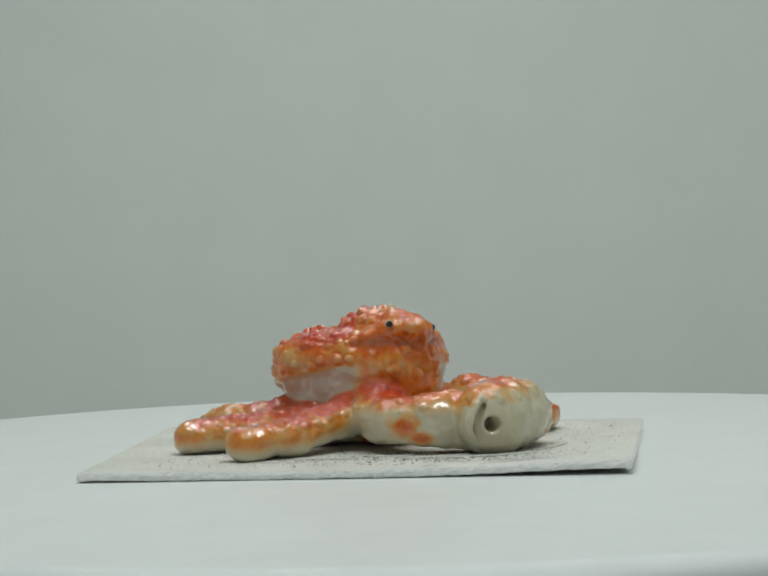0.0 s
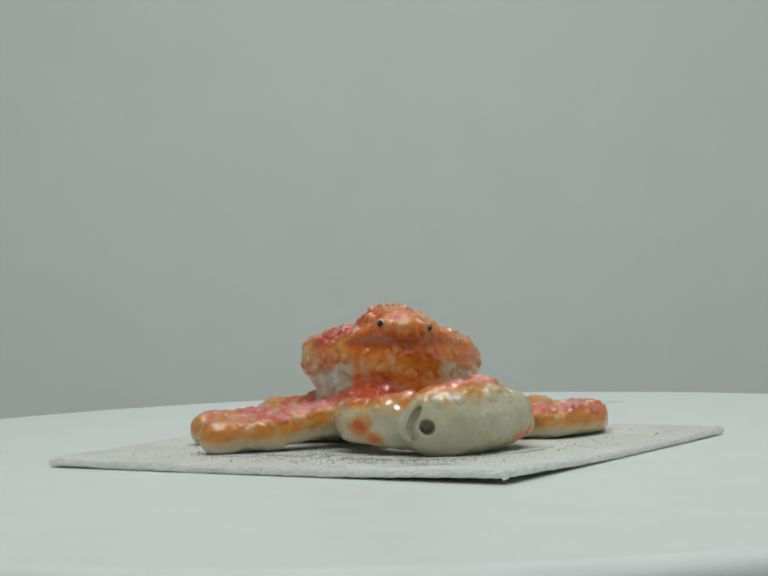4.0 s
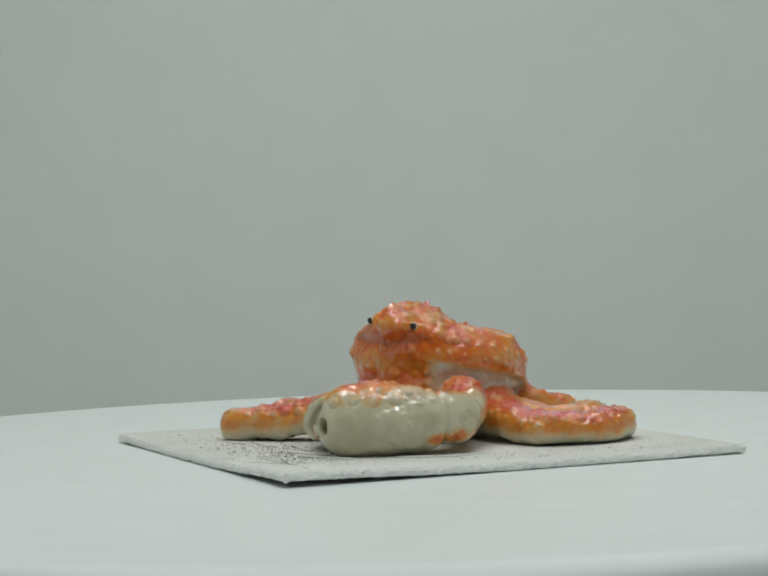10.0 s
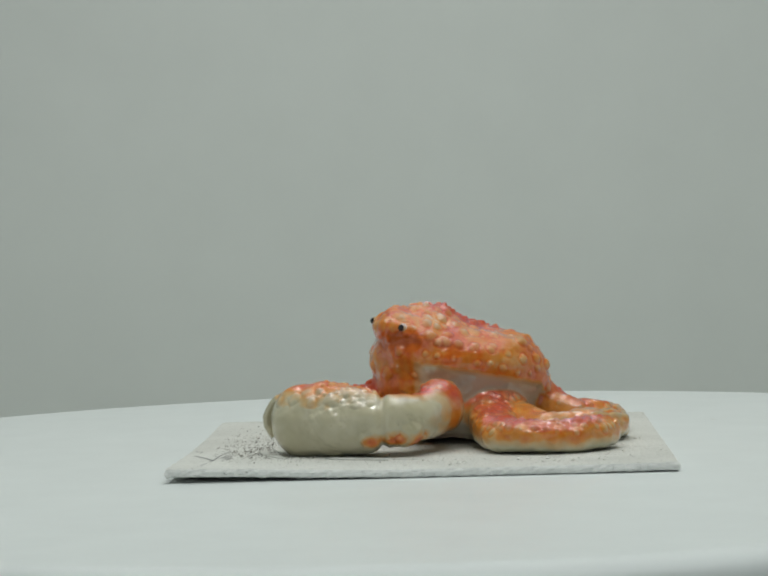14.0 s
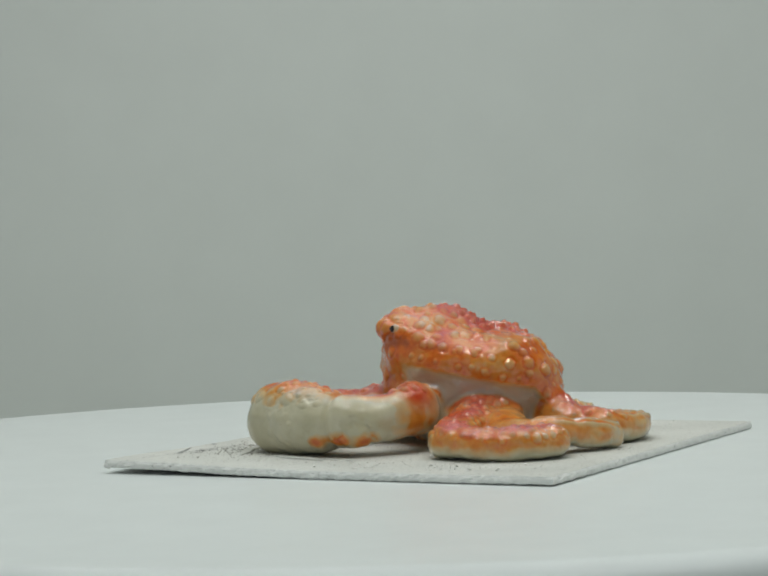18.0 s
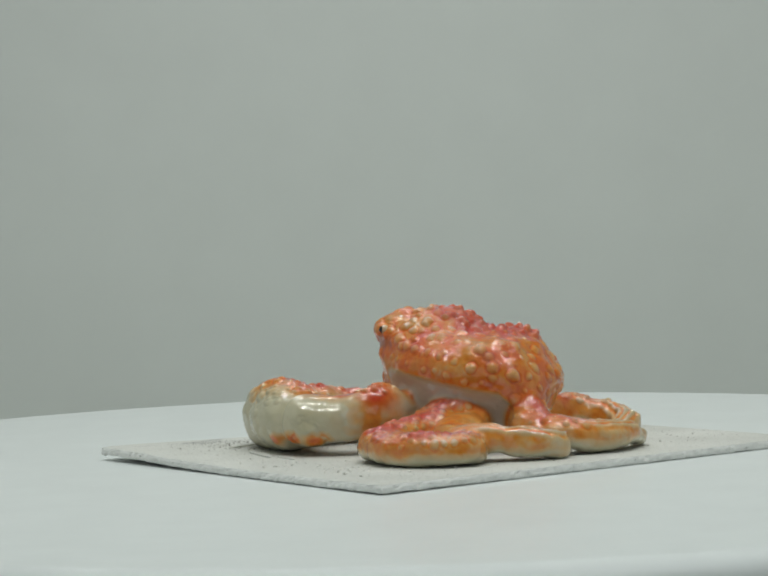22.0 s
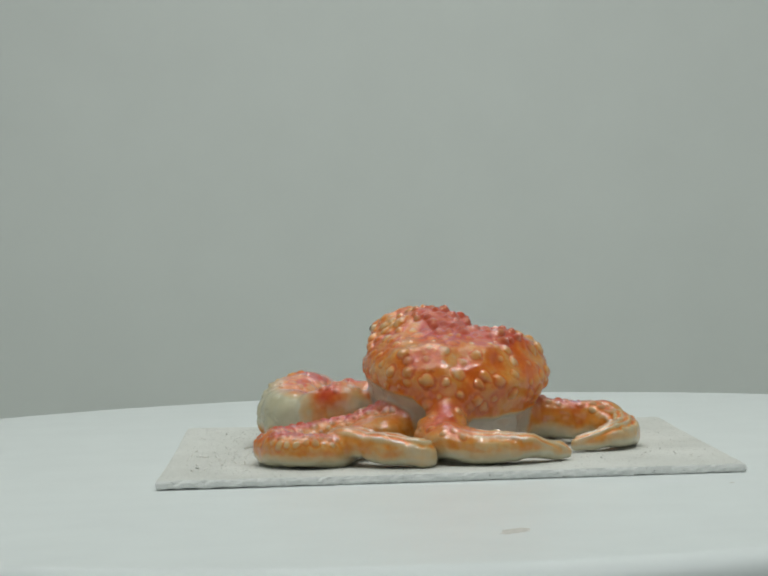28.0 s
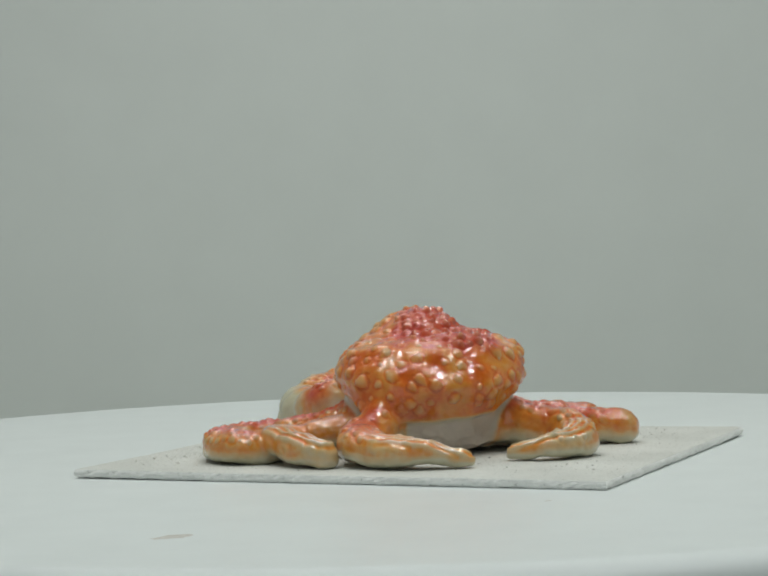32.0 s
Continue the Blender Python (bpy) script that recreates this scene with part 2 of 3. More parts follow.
# ---------------------------------------------------------------- card


def card_lift(x, y):
    """How far the warped card stands off the platter, in mm: the corner by B curls up most."""
    d = math.hypot(x - 50, y + 58)
    e = math.hypot(x - 64, y - 57)
    a = math.hypot(x + 76, y + 44)
    return 1.3 * math.exp(-(d / 34) ** 2) + 0.2 * math.exp(-(e / 26) ** 2) + 0.3 * math.exp(-(a / 26) ** 2)


def card():
    A, B, C, D = (np.array(c, float) for c in ((-76.5, -44.6), (50.1, -58.3), (63.9, 56.6), (-66.4, 72.2)))
    n = 110
    rng = np.random.RandomState(4)
    base = new("card")
    base.location = (-7 * MM, 6 * MM, -0.0006)
    jag = {}
    for i in range(n + 1):
        for j in range(n + 1):
            if i in (0, n) or j in (0, n):
                jag[i, j] = rng.uniform(-0.18, 0.18, 2)
    top, bot = [], []
    for i in range(n + 1):
        for j in range(n + 1):
            s, t = i / n, j / n
            p = (1 - s) * (1 - t) * A + s * (1 - t) * B + s * t * C + (1 - s) * t * D
            q = p + jag.get((i, j), 0)
            z = card_lift(*p)
            edge = min(i, n - i, j, n - j) == 0
            top.append(((q[0] + 7) * MM, (q[1] - 6) * MM, (z + 2.1 - (0.25 if edge else 0) + rng.uniform(-0.05, 0.05)) * MM))
            r = p + (rng.uniform(-0.3, 0.2, 2) if edge else 0)
            bot.append(((r[0] + 7) * MM, (r[1] - 6) * MM, (z + (rng.uniform(0.0, 0.25) if edge else 0)) * MM))
    at = lambda i, j: i * (n + 1) + j
    f = [(at(i, j), at(i + 1, j), at(i + 1, j + 1), at(i, j + 1)) for i in range(n) for j in range(n)]
    link_mesh("sheet", top, f, CARD, base)
    link_mesh("underside", bot, [tuple(reversed(q)) for q in f], CARD, base)
    ring = [(i, 0) for i in range(n)] + [(n, j) for j in range(n)] + [(i, n) for i in range(n, 0, -1)] + [(0, j) for j in range(n, 0, -1)]
    v, m = [], len(ring)
    for k in range(4):
        for i, j in ring:
            a, b = np.array(bot[at(i, j)]), np.array(top[at(i, j)])
            p = a + (b - a) * k / 3
            if k in (1, 2):
                p[:2] *= 1 + rng.uniform(0.001, 0.0065)
            v.append(p)
    link_mesh("cut_edge", v, grid_faces(4, m, False, False), EDGE, base, "ragged grey-flecked cut edge", smooth=False)
    tagged(base, "square of rough white card with gritty surface, corners curled", "card")

    def stroke(points, wide, name="pencil_mark"):
        vv = []
        for i, (x, y) in enumerate(points):
            a = np.array(points[min(i + 1, len(points) - 1)], float) - np.array(points[max(i - 1, 0)], float)
            a /= np.linalg.norm(a) + 1e-9
            z = card_lift(x, y) + 2.16
            for s in (-0.5, 0.5):
                vv.append(((x + 7 - a[1] * wide * s) * MM, (y - 6 + a[0] * wide * s) * MM, z * MM))
        ff = [(2 * i, 2 * i + 2, 2 * i + 3, 2 * i + 1) for i in range(len(points) - 1)]
        link_mesh(name, vv, ff, PENCIL, base, "faint grey pencil line")

    def flake(points, tall, name="torn_layer"):
        """A thin torn layer of card that stands up a little along its middle."""
        m = len(points)
        cx, cy = sum(q[0] for q in points) / m, sum(q[1] for q in points) / m
        vv = []
        for shrink, lift in ((1.0, 1.95), (0.96, 2.1 + 0.7 * tall), (0.80, 2.1 + tall), (0.4, 2.1 + 0.7 * tall)):
            vv += [((cx + (x - cx) * shrink + 7) * MM, (cy + (y - cy) * shrink - 6) * MM, (card_lift(x, y) + lift) * MM) for x, y in points]
        link_mesh(name, vv, grid_faces(4, m, False, True), CARD, base, "thin torn raised layer of the card", smooth=False)

    shred = np.random.RandomState(8)
    for x, y, turn, length, wide in ((6, -31, 6, 17, 3.0), (-4, -26, -8, 13, 2.4), (15, -35, 2, 15, 2.6), (24, -33, 14, 14, 2.4), (36, -14, 68, 16, 2.4), (37, -3, 74, 11, 2.0), (-20, -29, -4, 15, 2.2), (-30, -32, 4, 11, 1.8)):
        c, d = math.cos(math.radians(turn)), math.sin(math.radians(turn))
        ring = []
        for a in np.linspace(0, 2 * math.pi, 18, endpoint=False):
            k = shred.uniform(0.75, 1.15)
            ex, ey = length / 2 * math.cos(a) * k, wide / 2 * math.sin(a) * k
            ring.append((x + ex * c - ey * d, y + ex * d + ey * c))
        flake(ring, shred.uniform(0.25, 0.5))
    burr = bmesh.new()
    bmesh.ops.create_icosphere(burr, subdivisions=2, radius=0.0008)
    for q in burr.verts:
        q.co.z *= 1.25
        q.co += q.normal * 0.0002 * math.sin(q.co.x * 4000 + q.co.z * 2500)
    nub = part("corner_burr", burr, EDGE, base, "small white burr at the lifted corner", smooth=True)
    nub.location = ((B[0] + 7 - 0.5) * MM, (B[1] - 6 + 0.4) * MM, (card_lift(B[0], B[1]) + 0.6) * MM)

    stroke([(16, -52), (24, -49.5), (33, -47.5)], 0.6)
    stroke([(4, -43), (18, -45.8), (33, -47.6), (46, -50.4)], 0.32)
    stroke([(3, -52), (5, -50), (7.5, -50.5)], 0.5)
    for k in range(5):
        x, y = 18 + 2.6 * k, -44 - 0.8 * (k % 3)
        stroke([(x, y), (x + 1.5, y + 1.2), (x + 2.4, y - 0.4)], 0.45)
    return base


SHEET = card()


def grains(name, spots, size, mat, label):
    """Many tiny loose grains on the card, as one object."""
    rng = np.random.RandomState(len(spots))
    base = np.array([(1, 0, 0), (-1, 0, 0), (0, 1, 0), (0, -1, 0), (0, 0, 1), (0, 0, -0.6)], float)
    tri = [(0, 2, 4), (2, 1, 4), (1, 3, 4), (3, 0, 4), (2, 0, 5), (1, 2, 5), (3, 1, 5), (0, 3, 5)]
    v, f = [], []
    for x, y in spots:
        s = size * rng.uniform(0.4, 1.0) * (2.2 if rng.uniform() < 0.2 else 1.3)
        q = base * (s * rng.uniform(0.7, 1.5, 3)) * (1, 1, 0.6)
        a = rng.uniform(0, 6.28)
        q = q @ np.array([(math.cos(a), math.sin(a), 0), (-math.sin(a), math.cos(a), 0), (0, 0, 1)])
        k = len(v)
        for p in q:
            v.append(((p[0] + x + 7) * MM, (p[1] + y - 6) * MM, (p[2] + card_lift(x, y) + 1.72 + 0.3 * s - 1.7) * MM))
        f += [tuple(k + i for i in t) for t in tri]
    ob = link_mesh(name, v, f, mat, smooth=False)
    ob.location = (-7 * MM, 6 * MM, 1.52 * MM)
    return tagged(ob, label, "grit", kind="stuff")


rs = np.random.RandomState(11)
dark = [tuple(rs.multivariate_normal((-4, -30), ((420, 0), (0, 60)))) for _ in range(1300)]
dark += [tuple(rs.multivariate_normal((12, -36), ((110, 0), (0, 30)))) for _ in range(500)]
dark += [(rs.uniform(-66, 56), rs.uniform(-46, 60)) for _ in range(420)]
dark = [(x, y) for x, y in dark if -68 < x < 47 + y * 0.12 and -47 - 0.1 * x < y < 59]
pale = [tuple(rs.multivariate_normal((50, 20), ((40, 0), (0, 160)))) for _ in range(70)] + [(rs.uniform(-64, 54), rs.uniform(-45, 60)) for _ in range(160)]
pale = [(x, y) for x, y in pale if -68 < x < 54 + y * 0.12 and -48 - 0.1 * x < y < 60]
GRAINS = grains("grit", dark, 0.125, GRIT, "dark grey grit scattered over the white card")
DUST = grains("crumbs", pale, 0.28, CRUMB, "fine white crumbs scattered over the card")


# ---------------------------------------------------------------- octopus
OX, OY, OZ = -10.0, 14.0, 1.5          # foot of the figurine, mm
BACK = np.array((-0.476, 0.879))      # from the face to the rear of the mantle
SIDE = np.array((0.879, 0.476))
G = 1.45                              # top of the card, mm
STEP = 0.36                           # fineness of the modelled clay, mm


def local(P):
    """Millimetres in the world to metres from the figurine's foot."""
    return (P - np.array((OX, OY, OZ))) * MM


octopus = new("octopus_figurine")
octopus.location = (OX * MM, OY * MM, OZ * MM)
tagged(octopus, "glazed ceramic octopus figurine, orange, red and cream, lying on card", "figurine")

# slices of the mantle: height, mean radius, centre x, y, then second and third harmonics of the outline, mm
SLICES = np.array((
    (3.0, 15.0, 0.5, 0.5, 0, 0, 0, 0), (5, 18.0, 0.5, 0.8, 0, 0, -0.4, 0), (8, 19.6, 0.4, 1.0, -0.2, -0.2, -0.8, -0.2),
    (12, 20.4, 0.3, 1.2, -0.4, -0.3, -1.3, -0.3), (15, 21.6, 0.1, 1.4, -0.5, -0.4, -1.4, -0.3), (18, 22.2, -0.4, 1.4, 0.0, -0.2, -1.4, -0.1),
    (21, 22.3, -0.1, 0.6, 0.3, 0.4, -1.3, 0.0), (24, 21.6, 0.1, -0.6, 0.4, 0.5, -1.3, -0.3), (27, 19.9, 0.3, -1.9, 0.5, -0.2, -1.3, -0.5),
    (30, 16.4, 1.3, -5.0, 0.6, -1.8, -0.8, -0.5), (32, 12.6, 4.3, -7.2, -0.3, -2.2, -0.4, -0.2), (34, 9.6, 4.8, -8.1, -0.5, -1.8, -0.3, -0.2),
    (36, 6.0, 3.9, -8.0, -0.8, -1.0, -0.1, 0.0), (37.1, 3.2, 3.9, -7.8, -0.3, -0.4, 0, 0), (37.6, 0.2, 3.9, -7.6, 0, 0, 0, 0)))


def mantle_depth(p):
    """How far points lie outside (+) or inside (-) the plain mantle, mm."""
    z = np.clip(p[:, 2], SLICES[0, 0], SLICES[-1, 0])
    r, cx, cy, c2, s2, c3, s3 = (np.interp(z, FINE[:, 0], FINE[:, i]) for i in range(1, 8))
    slope = np.interp(z, FINE[:, 0], SLOPE)
    x, y = p[:, 0] - OX, p[:, 1] - OY
    depth = np.hypot(x - cx, y - cy) - r
    near = np.abs(depth) < 7
    x, y, r, cx, cy, c2, s2, c3, s3 = (q[near] for q in (x, y, r, cx, cy, c2, s2, c3, s3))
    best = np.full(len(x), -1e9)
    for a in np.linspace(0, 2 * math.pi, 130, endpoint=False):
        c, s = math.cos(a), math.sin(a)
        h = r + cx * c + cy * s + c2 * math.cos(2 * a) + s2 * math.sin(2 * a) + c3 * math.cos(3 * a) + s3 * math.sin(3 * a)
        best = np.maximum(best, x * c + y * s - h)
    depth[near] = best
    best = depth / slope
    return np.maximum(best, np.maximum(SLICES[0, 0] - p[:, 2], p[:, 2] - SLICES[-1, 0]))


FINE = catmull(SLICES, 160)
SLOPE = np.sqrt(1 + np.gradient(FINE[:, 1], FINE[:, 0]) ** 2)


class Arm:
    """One arm; pts are (x, y, base height, half width, height) in mm."""

    def __init__(self, pts, label="", roll=(0, 0, 0), pale=0.45, red=0.8, fade=0.95, ribs=0.0, knob=0.5, lumps=0.05, flat=3.0, feet=0.9, seed=0.0, patches=(), reds=()):
        self.path = catmull(pts, 150)
        c = self.path[:, :2]
        self.L = np.concatenate(([0], np.cumsum(np.linalg.norm(np.diff(c, axis=0), axis=1))))
        t = np.gradient(c, axis=0)
        t /= np.linalg.norm(t, axis=1, keepdims=True) + 1e-9
        self.nor = np.stack((-t[:, 1], t[:, 0]), 1)
        wave = np.abs(np.sin(self.L * math.pi / 17 + seed * 3))
        self.path[:, 2] += feet * wave ** 1.5 * np.clip(self.L[-1] - self.L, 0, 6) / 6
        self.path[:, 4] -= 0.6 * feet * wave ** 1.5 * np.clip(self.L[-1] - self.L, 0, 6) / 6
        swell = np.abs(np.sin(self.L * math.pi / 9.5 + seed * 3)) ** 0.6 - 0.75
        self.path[:, 3] *= 1 + lumps * 1.6 * swell
        self.path[:, 4] *= 1 + lumps * swell
        self.label, self.roll, self.pale, self.red, self.fade, self.ribs = label, roll, pale, red, fade, ribs
        self.knob, self.flat, self.seed, self.patches, self.reds = knob, flat, seed, patches, reds

    def nearest(self, xy):
        """Which point of the arm's line each place is next to, and its signed distance from the line."""
        best, at = np.full(len(xy), 1e9), np.zeros(len(xy), int)
        for i in range(len(self.path)):
            d = ((xy[:, 0] - self.path[i, 0]) ** 2 + (xy[:, 1] - self.path[i, 1]) ** 2) / self.path[i, 3] ** 2
            near = d < best
            best[near], at[near] = d[near], i
        off = xy - self.path[at, :2]
        side = np.sign((off * self.nor[at]).sum(1) + 1e-9)
        return at, side * np.linalg.norm(off, axis=1)

    def depth(self, at, lat, z):
        base, w, h = self.path[at, 2], self.path[at, 3], self.path[at, 4]
        v = (z - base) / (0.5 * h) - 1
        u = np.abs(lat) / w
        q = np.where(v > 0, 2.15, self.flat)
        f = (u ** q + np.abs(v) ** q) ** (1 / q) - 1
        return f * np.minimum(w, 0.5 * h)

    def box(self):
        m = self.path[:, 3:4] + 2.5
        return (self.path[:, :2] - m).min(0), (self.path[:, :2] + m).max(0)


def merge(a, b, k):
    """Smooth union of two depths, with a fillet of about k mm."""
    h = np.clip(0.5 + 0.5 * (b - a) / k, 0, 1)
    return b + (a - b) * h - k * h * (1 - h)


def tube_depth(p, pts, n=24):
    """Depth outside a round cord through pts (x, y, z, radius)."""
    best = np.full(len(p), 1e9)
    for x, y, z, r in catmull(pts, n):
        best = np.minimum(best, np.sqrt((p[:, 0] - x) ** 2 + (p[:, 1] - y) ** 2 + (p[:, 2] - z) ** 2) - r)
    return best


ARMS = [
    Arm([(-14, 8, G + 2.5, 7, 12), (-27, 4, G + 0.3, 6.3, 9.6), (-40, -2, G, 5.8, 9), (-52.5, -6.2, G, 5.2, 8.4)], seed=0.1, pale=0.25, red=1.15, fade=0.75, knob=0.7),
    Arm([(-10, 0, G + 4.0, 7, 10.5), (-19, -9, G + 2.2, 6, 9.0), (-30, -20, G, 5.6, 9), (-38.5, -26.8, G, 4.9, 8.3)], seed=0.5, pale=0.26, red=1.15, fade=0.75, knob=0.7),
    Arm([(-6, 6, G + 4.5, 8, 12.5), (-7, -6, G + 3.4, 7.0, 11.6), (-3.5, -16.6, G + 2.0, 7.0, 11.4), (4, -20.6, G + 1.6, 6.6, 12.6), (11, -21, G + 1.0, 6.5, 14.4), (16, -21.6, G + 0.5, 6.2, 13.5)], seed=0.9, pale=0.70, red=1.0, feet=0.5,
        knob=0.3, patches=[(-1, -27, 8.6, 4.6, 5, 3.4), (2.5, -27, 5.6, 3.4, 4, 2.2)], reds=[(10, -18, 18, 7, 7, 3.2), (-5, -8, 16.0, 6, 8, 3), (-3, -15, 15, 6, 4, 2)]),
    Arm([(7, 7, G + 4, 4.6, 7), (15, 7.8, G + 4, 5.7, 13.0), (20.3, 5.2, G + 3.6, 5.6, 12.0), (23.6, 1.6, G + 3.2, 5.9, 11.2), (26.2, -1.6, G + 2.6, 7.0, 11.8), (27.4, -8, G + 1.6, 8.0, 13.8),
         (25.4, -15, G + 0.3, 8.7, 16.6), (21.9, -20.5, G, 8.9, 17.9), (20.4, -24.0, G, 8.6, 17.2)], "curled arm showing its cream underside", seed=1.3, roll=(0, 50, 30), pale=0.74, red=0.5,
        lumps=0.0, flat=2.3, feet=0.0, knob=0.35,
        patches=[(19.5, 8, 10, 6.5, 6.5, 7), (31, 0, 5.6, 4, 4.2, 2.4), (34, -4.5, 5.6, 3, 3.4, 2.0), (35, -10, 5.2, 3, 3.2, 2.0), (19.5, -22, 18.8, 13, 13, 6.4), (23, -11, 18, 5, 6, 3.6)],
        reds=[(18.5, 8.5, 14.6, 6.0, 6.0, 5.4), (17, -15, 19.0, 7, 10, 3.4), (22, 2, 16.5, 5, 5, 2)]),
    Arm([(4, 22, G + 2, 6.5, 11.5), (18, 20.5, G + 0.6, 5.3, 9.0), (31, 22.8, G, 5.2, 7.8), (34.2, 35.5, G, 5.6, 7.8), (27.8, 44.2, G, 5.4, 7.6), (20.3, 40.5, G, 4.6, 7.0), (19.5, 34, G + 0.6, 4.0, 6.6)],
        seed=1.7, pale=0.25, red=0.85, fade=0.55, feet=0.5, knob=0.9),
    Arm([(7, 27, G + 3, 6, 7.4), (17, 32, G + 1.2, 4.6, 6.8), (20, 39.5, G + 1.2, 4.3, 7.4), (14, 46.2, G + 0.6, 4.4, 7.4), (8, 50.8, G + 0.2, 4.1, 7.2), (3.2, 53.0, G, 3.1, 6.2)], seed=2.1, pale=0.16, red=0.15,
        ribs=0.26, knob=0.0, lumps=0.10, feet=1.1),
    Arm([(-7, 30, G + 7, 4.2, 12.0), (-5.2, 36.0, G + 1.6, 5.0, 12.6), (-2.5, 43, G + 0.3, 5.9, 9.6), (-8, 51, G, 5.2, 8.0), (-19, 53, G, 4.4, 6.6), (-30.5, 50.2, G + 0.3, 1.4, 3.2)], seed=2.5, pale=0.25, red=0.85,
        fade=1.5, ribs=0.26, knob=0.15, lumps=0.07, feet=1.1, reds=[(-4, 36, 14, 4.5, 4.5, 5)]),
    Arm([(-20, 12, G + 2.5, 6, 10.6), (-34, 12.4, G + 1.2, 4.8, 9.8), (-45, 15.4, G + 0.6, 4.3, 9.2), (-49.8, 24.8, G, 4.2, 7.6), (-45.6, 32.8, G, 3.5, 5.8), (-36.3, 34.8, G + 0.4, 1.5, 3.6)], seed=2.9, pale=0.26, red=0.85,
        fade=1.5, ribs=0.26, knob=0.3, lumps=0.05),
]
CURL = 3
HOLE = np.array((18.9, -30.4, 9.2))
FACE = np.array((0.42, -0.907, 0.0))      # the way the rolled end of the curled arm faces
LIP = [(20.5, -28.6, 16.6, 0.7), (18.0, -30.6, 15.4, 1.3), (15.7, -32.8, 12.8, 1.5), (14.6, -33.9, 10.2, 1.5), (14.5, -34.0, 8.2, 1.2), (15.9, -33.2, 6.0, 0.7)]


def roll_end(p, f):
    """The rolled end of the curled arm: a bulging cream face, a proud lip round one side and a hole beside it."""
    q = p - np.array((20.6, -25.6, G + 8.3))
    a = q @ FACE
    b = q @ np.array((0.907, 0.42, 0.0))
    egg = (np.sqrt((a / 7.4) ** 2 + (b / 9.0) ** 2 + (q[:, 2] / 8.3) ** 2) - 1) * 7.4
    f = merge(f, egg, 2.0)
    f = merge(f, tube_depth(p, LIP), 0.7)
    f = -merge(-f, tube_depth(p, [(18.9, -30.9, 14.6, 0.5), (17.2, -32.6, 12.2, 0.8), (16.4, -33.4, 9.6, 0.9), (16.9, -33.3, 7.0, 0.5)]), 0.8)
    h = p - HOLE
    along = h @ FACE
    across = np.sqrt(np.maximum((h ** 2).sum(1) - along ** 2, 0))
    pit = np.maximum(across - 1.65 - 0.10 * np.clip(along, 0, 4), -along - 3.2)
    return -merge(-f, pit, 0.5)


def net(field, lo, step):
    """The surface where the field crosses zero: one point for each cell that it passes, and quads between them."""
    inside = field < 0
    nx, ny, nz = field.shape
    cell = np.zeros((nx - 1, ny - 1, nz - 1), np.int8)
    corners = [(i, j, k) for i in (0, 1) for j in (0, 1) for k in (0, 1)]
    view = lambda A, i, j, k: A[i:nx - 1 + i, j:ny - 1 + j, k:nz - 1 + k]
    for c in corners:
        cell += view(inside, *c)
    I = np.nonzero((cell > 0) & (cell < 8))
    n = len(I[0])
    index = np.full(cell.shape, -1, np.int32)
    index[I] = np.arange(n)
    total, count = np.zeros((n, 3)), np.zeros(n)
    for a in corners:
        for ax in range(3):
            if a[ax]:
                continue
            b = tuple(a[i] + (i == ax) for i in range(3))
            fa = field[I[0] + a[0], I[1] + a[1], I[2] + a[2]]
            fb = field[I[0] + b[0], I[1] + b[1], I[2] + b[2]]
            hit = (fa < 0) != (fb < 0)
            t = np.where(hit, fa / np.where(hit, fa - fb, 1), 0)
            place = np.tile(np.array(a, float), (n, 1))
            place[:, ax] += t
            total[hit] += place[hit]
            count += hit
    V = (np.stack(I, 1) + total / count[:, None]) * step + lo
    quads = []
    for ax in range(3):
        u, v = [(1, 2), (2, 0), (0, 1)][ax]
        s0, s1 = [slice(1, -1)] * 3, [slice(1, -1)] * 3
        s0[ax], s1[ax] = slice(0, -1), slice(1, None)
        A, B = inside[tuple(s0)], inside[tuple(s1)]
        for flip, M in ((False, A & ~B), (True, ~A & B)):
            e = np.stack(np.nonzero(M), 1)
            e[:, u] += 1
            e[:, v] += 1
            ring = []
            for du, dv in ((-1, -1), (0, -1), (0, 0), (-1, 0)):
                g = e.copy()
                g[:, u] += du
                g[:, v] += dv
                ring.append(index[g[:, 0], g[:, 1], g[:, 2]])
            q = np.stack(ring, 1)
            quads.append(q[:, ::-1] if flip else q)
    return V, np.concatenate(quads)


def vertex_normals(V, Q):
    n = np.cross(V[Q[:, 2]] - V[Q[:, 0]], V[Q[:, 3]] - V[Q[:, 1]])
    N = np.zeros_like(V)
    for k in range(4):
        for ax in range(3):
            N[:, ax] += np.bincount(Q[:, k], n[:, ax], len(V))
    return N / (np.linalg.norm(N, axis=1, keepdims=True) + 1e-12)


def relax(V, Q, times):
    """Evens the net out."""
    for _ in range(times):
        S, C = np.zeros_like(V), np.zeros(len(V))
        for k in range(4):
            for j in (Q[:, (k + 1) % 4], Q[:, (k + 3) % 4]):
                for ax in range(3):
                    S[:, ax] += np.bincount(Q[:, k], V[j, ax], len(V))
                C += np.bincount(Q[:, k], minlength=len(V))
        V = 0.5 * V + 0.5 * S / C[:, None]
    return V


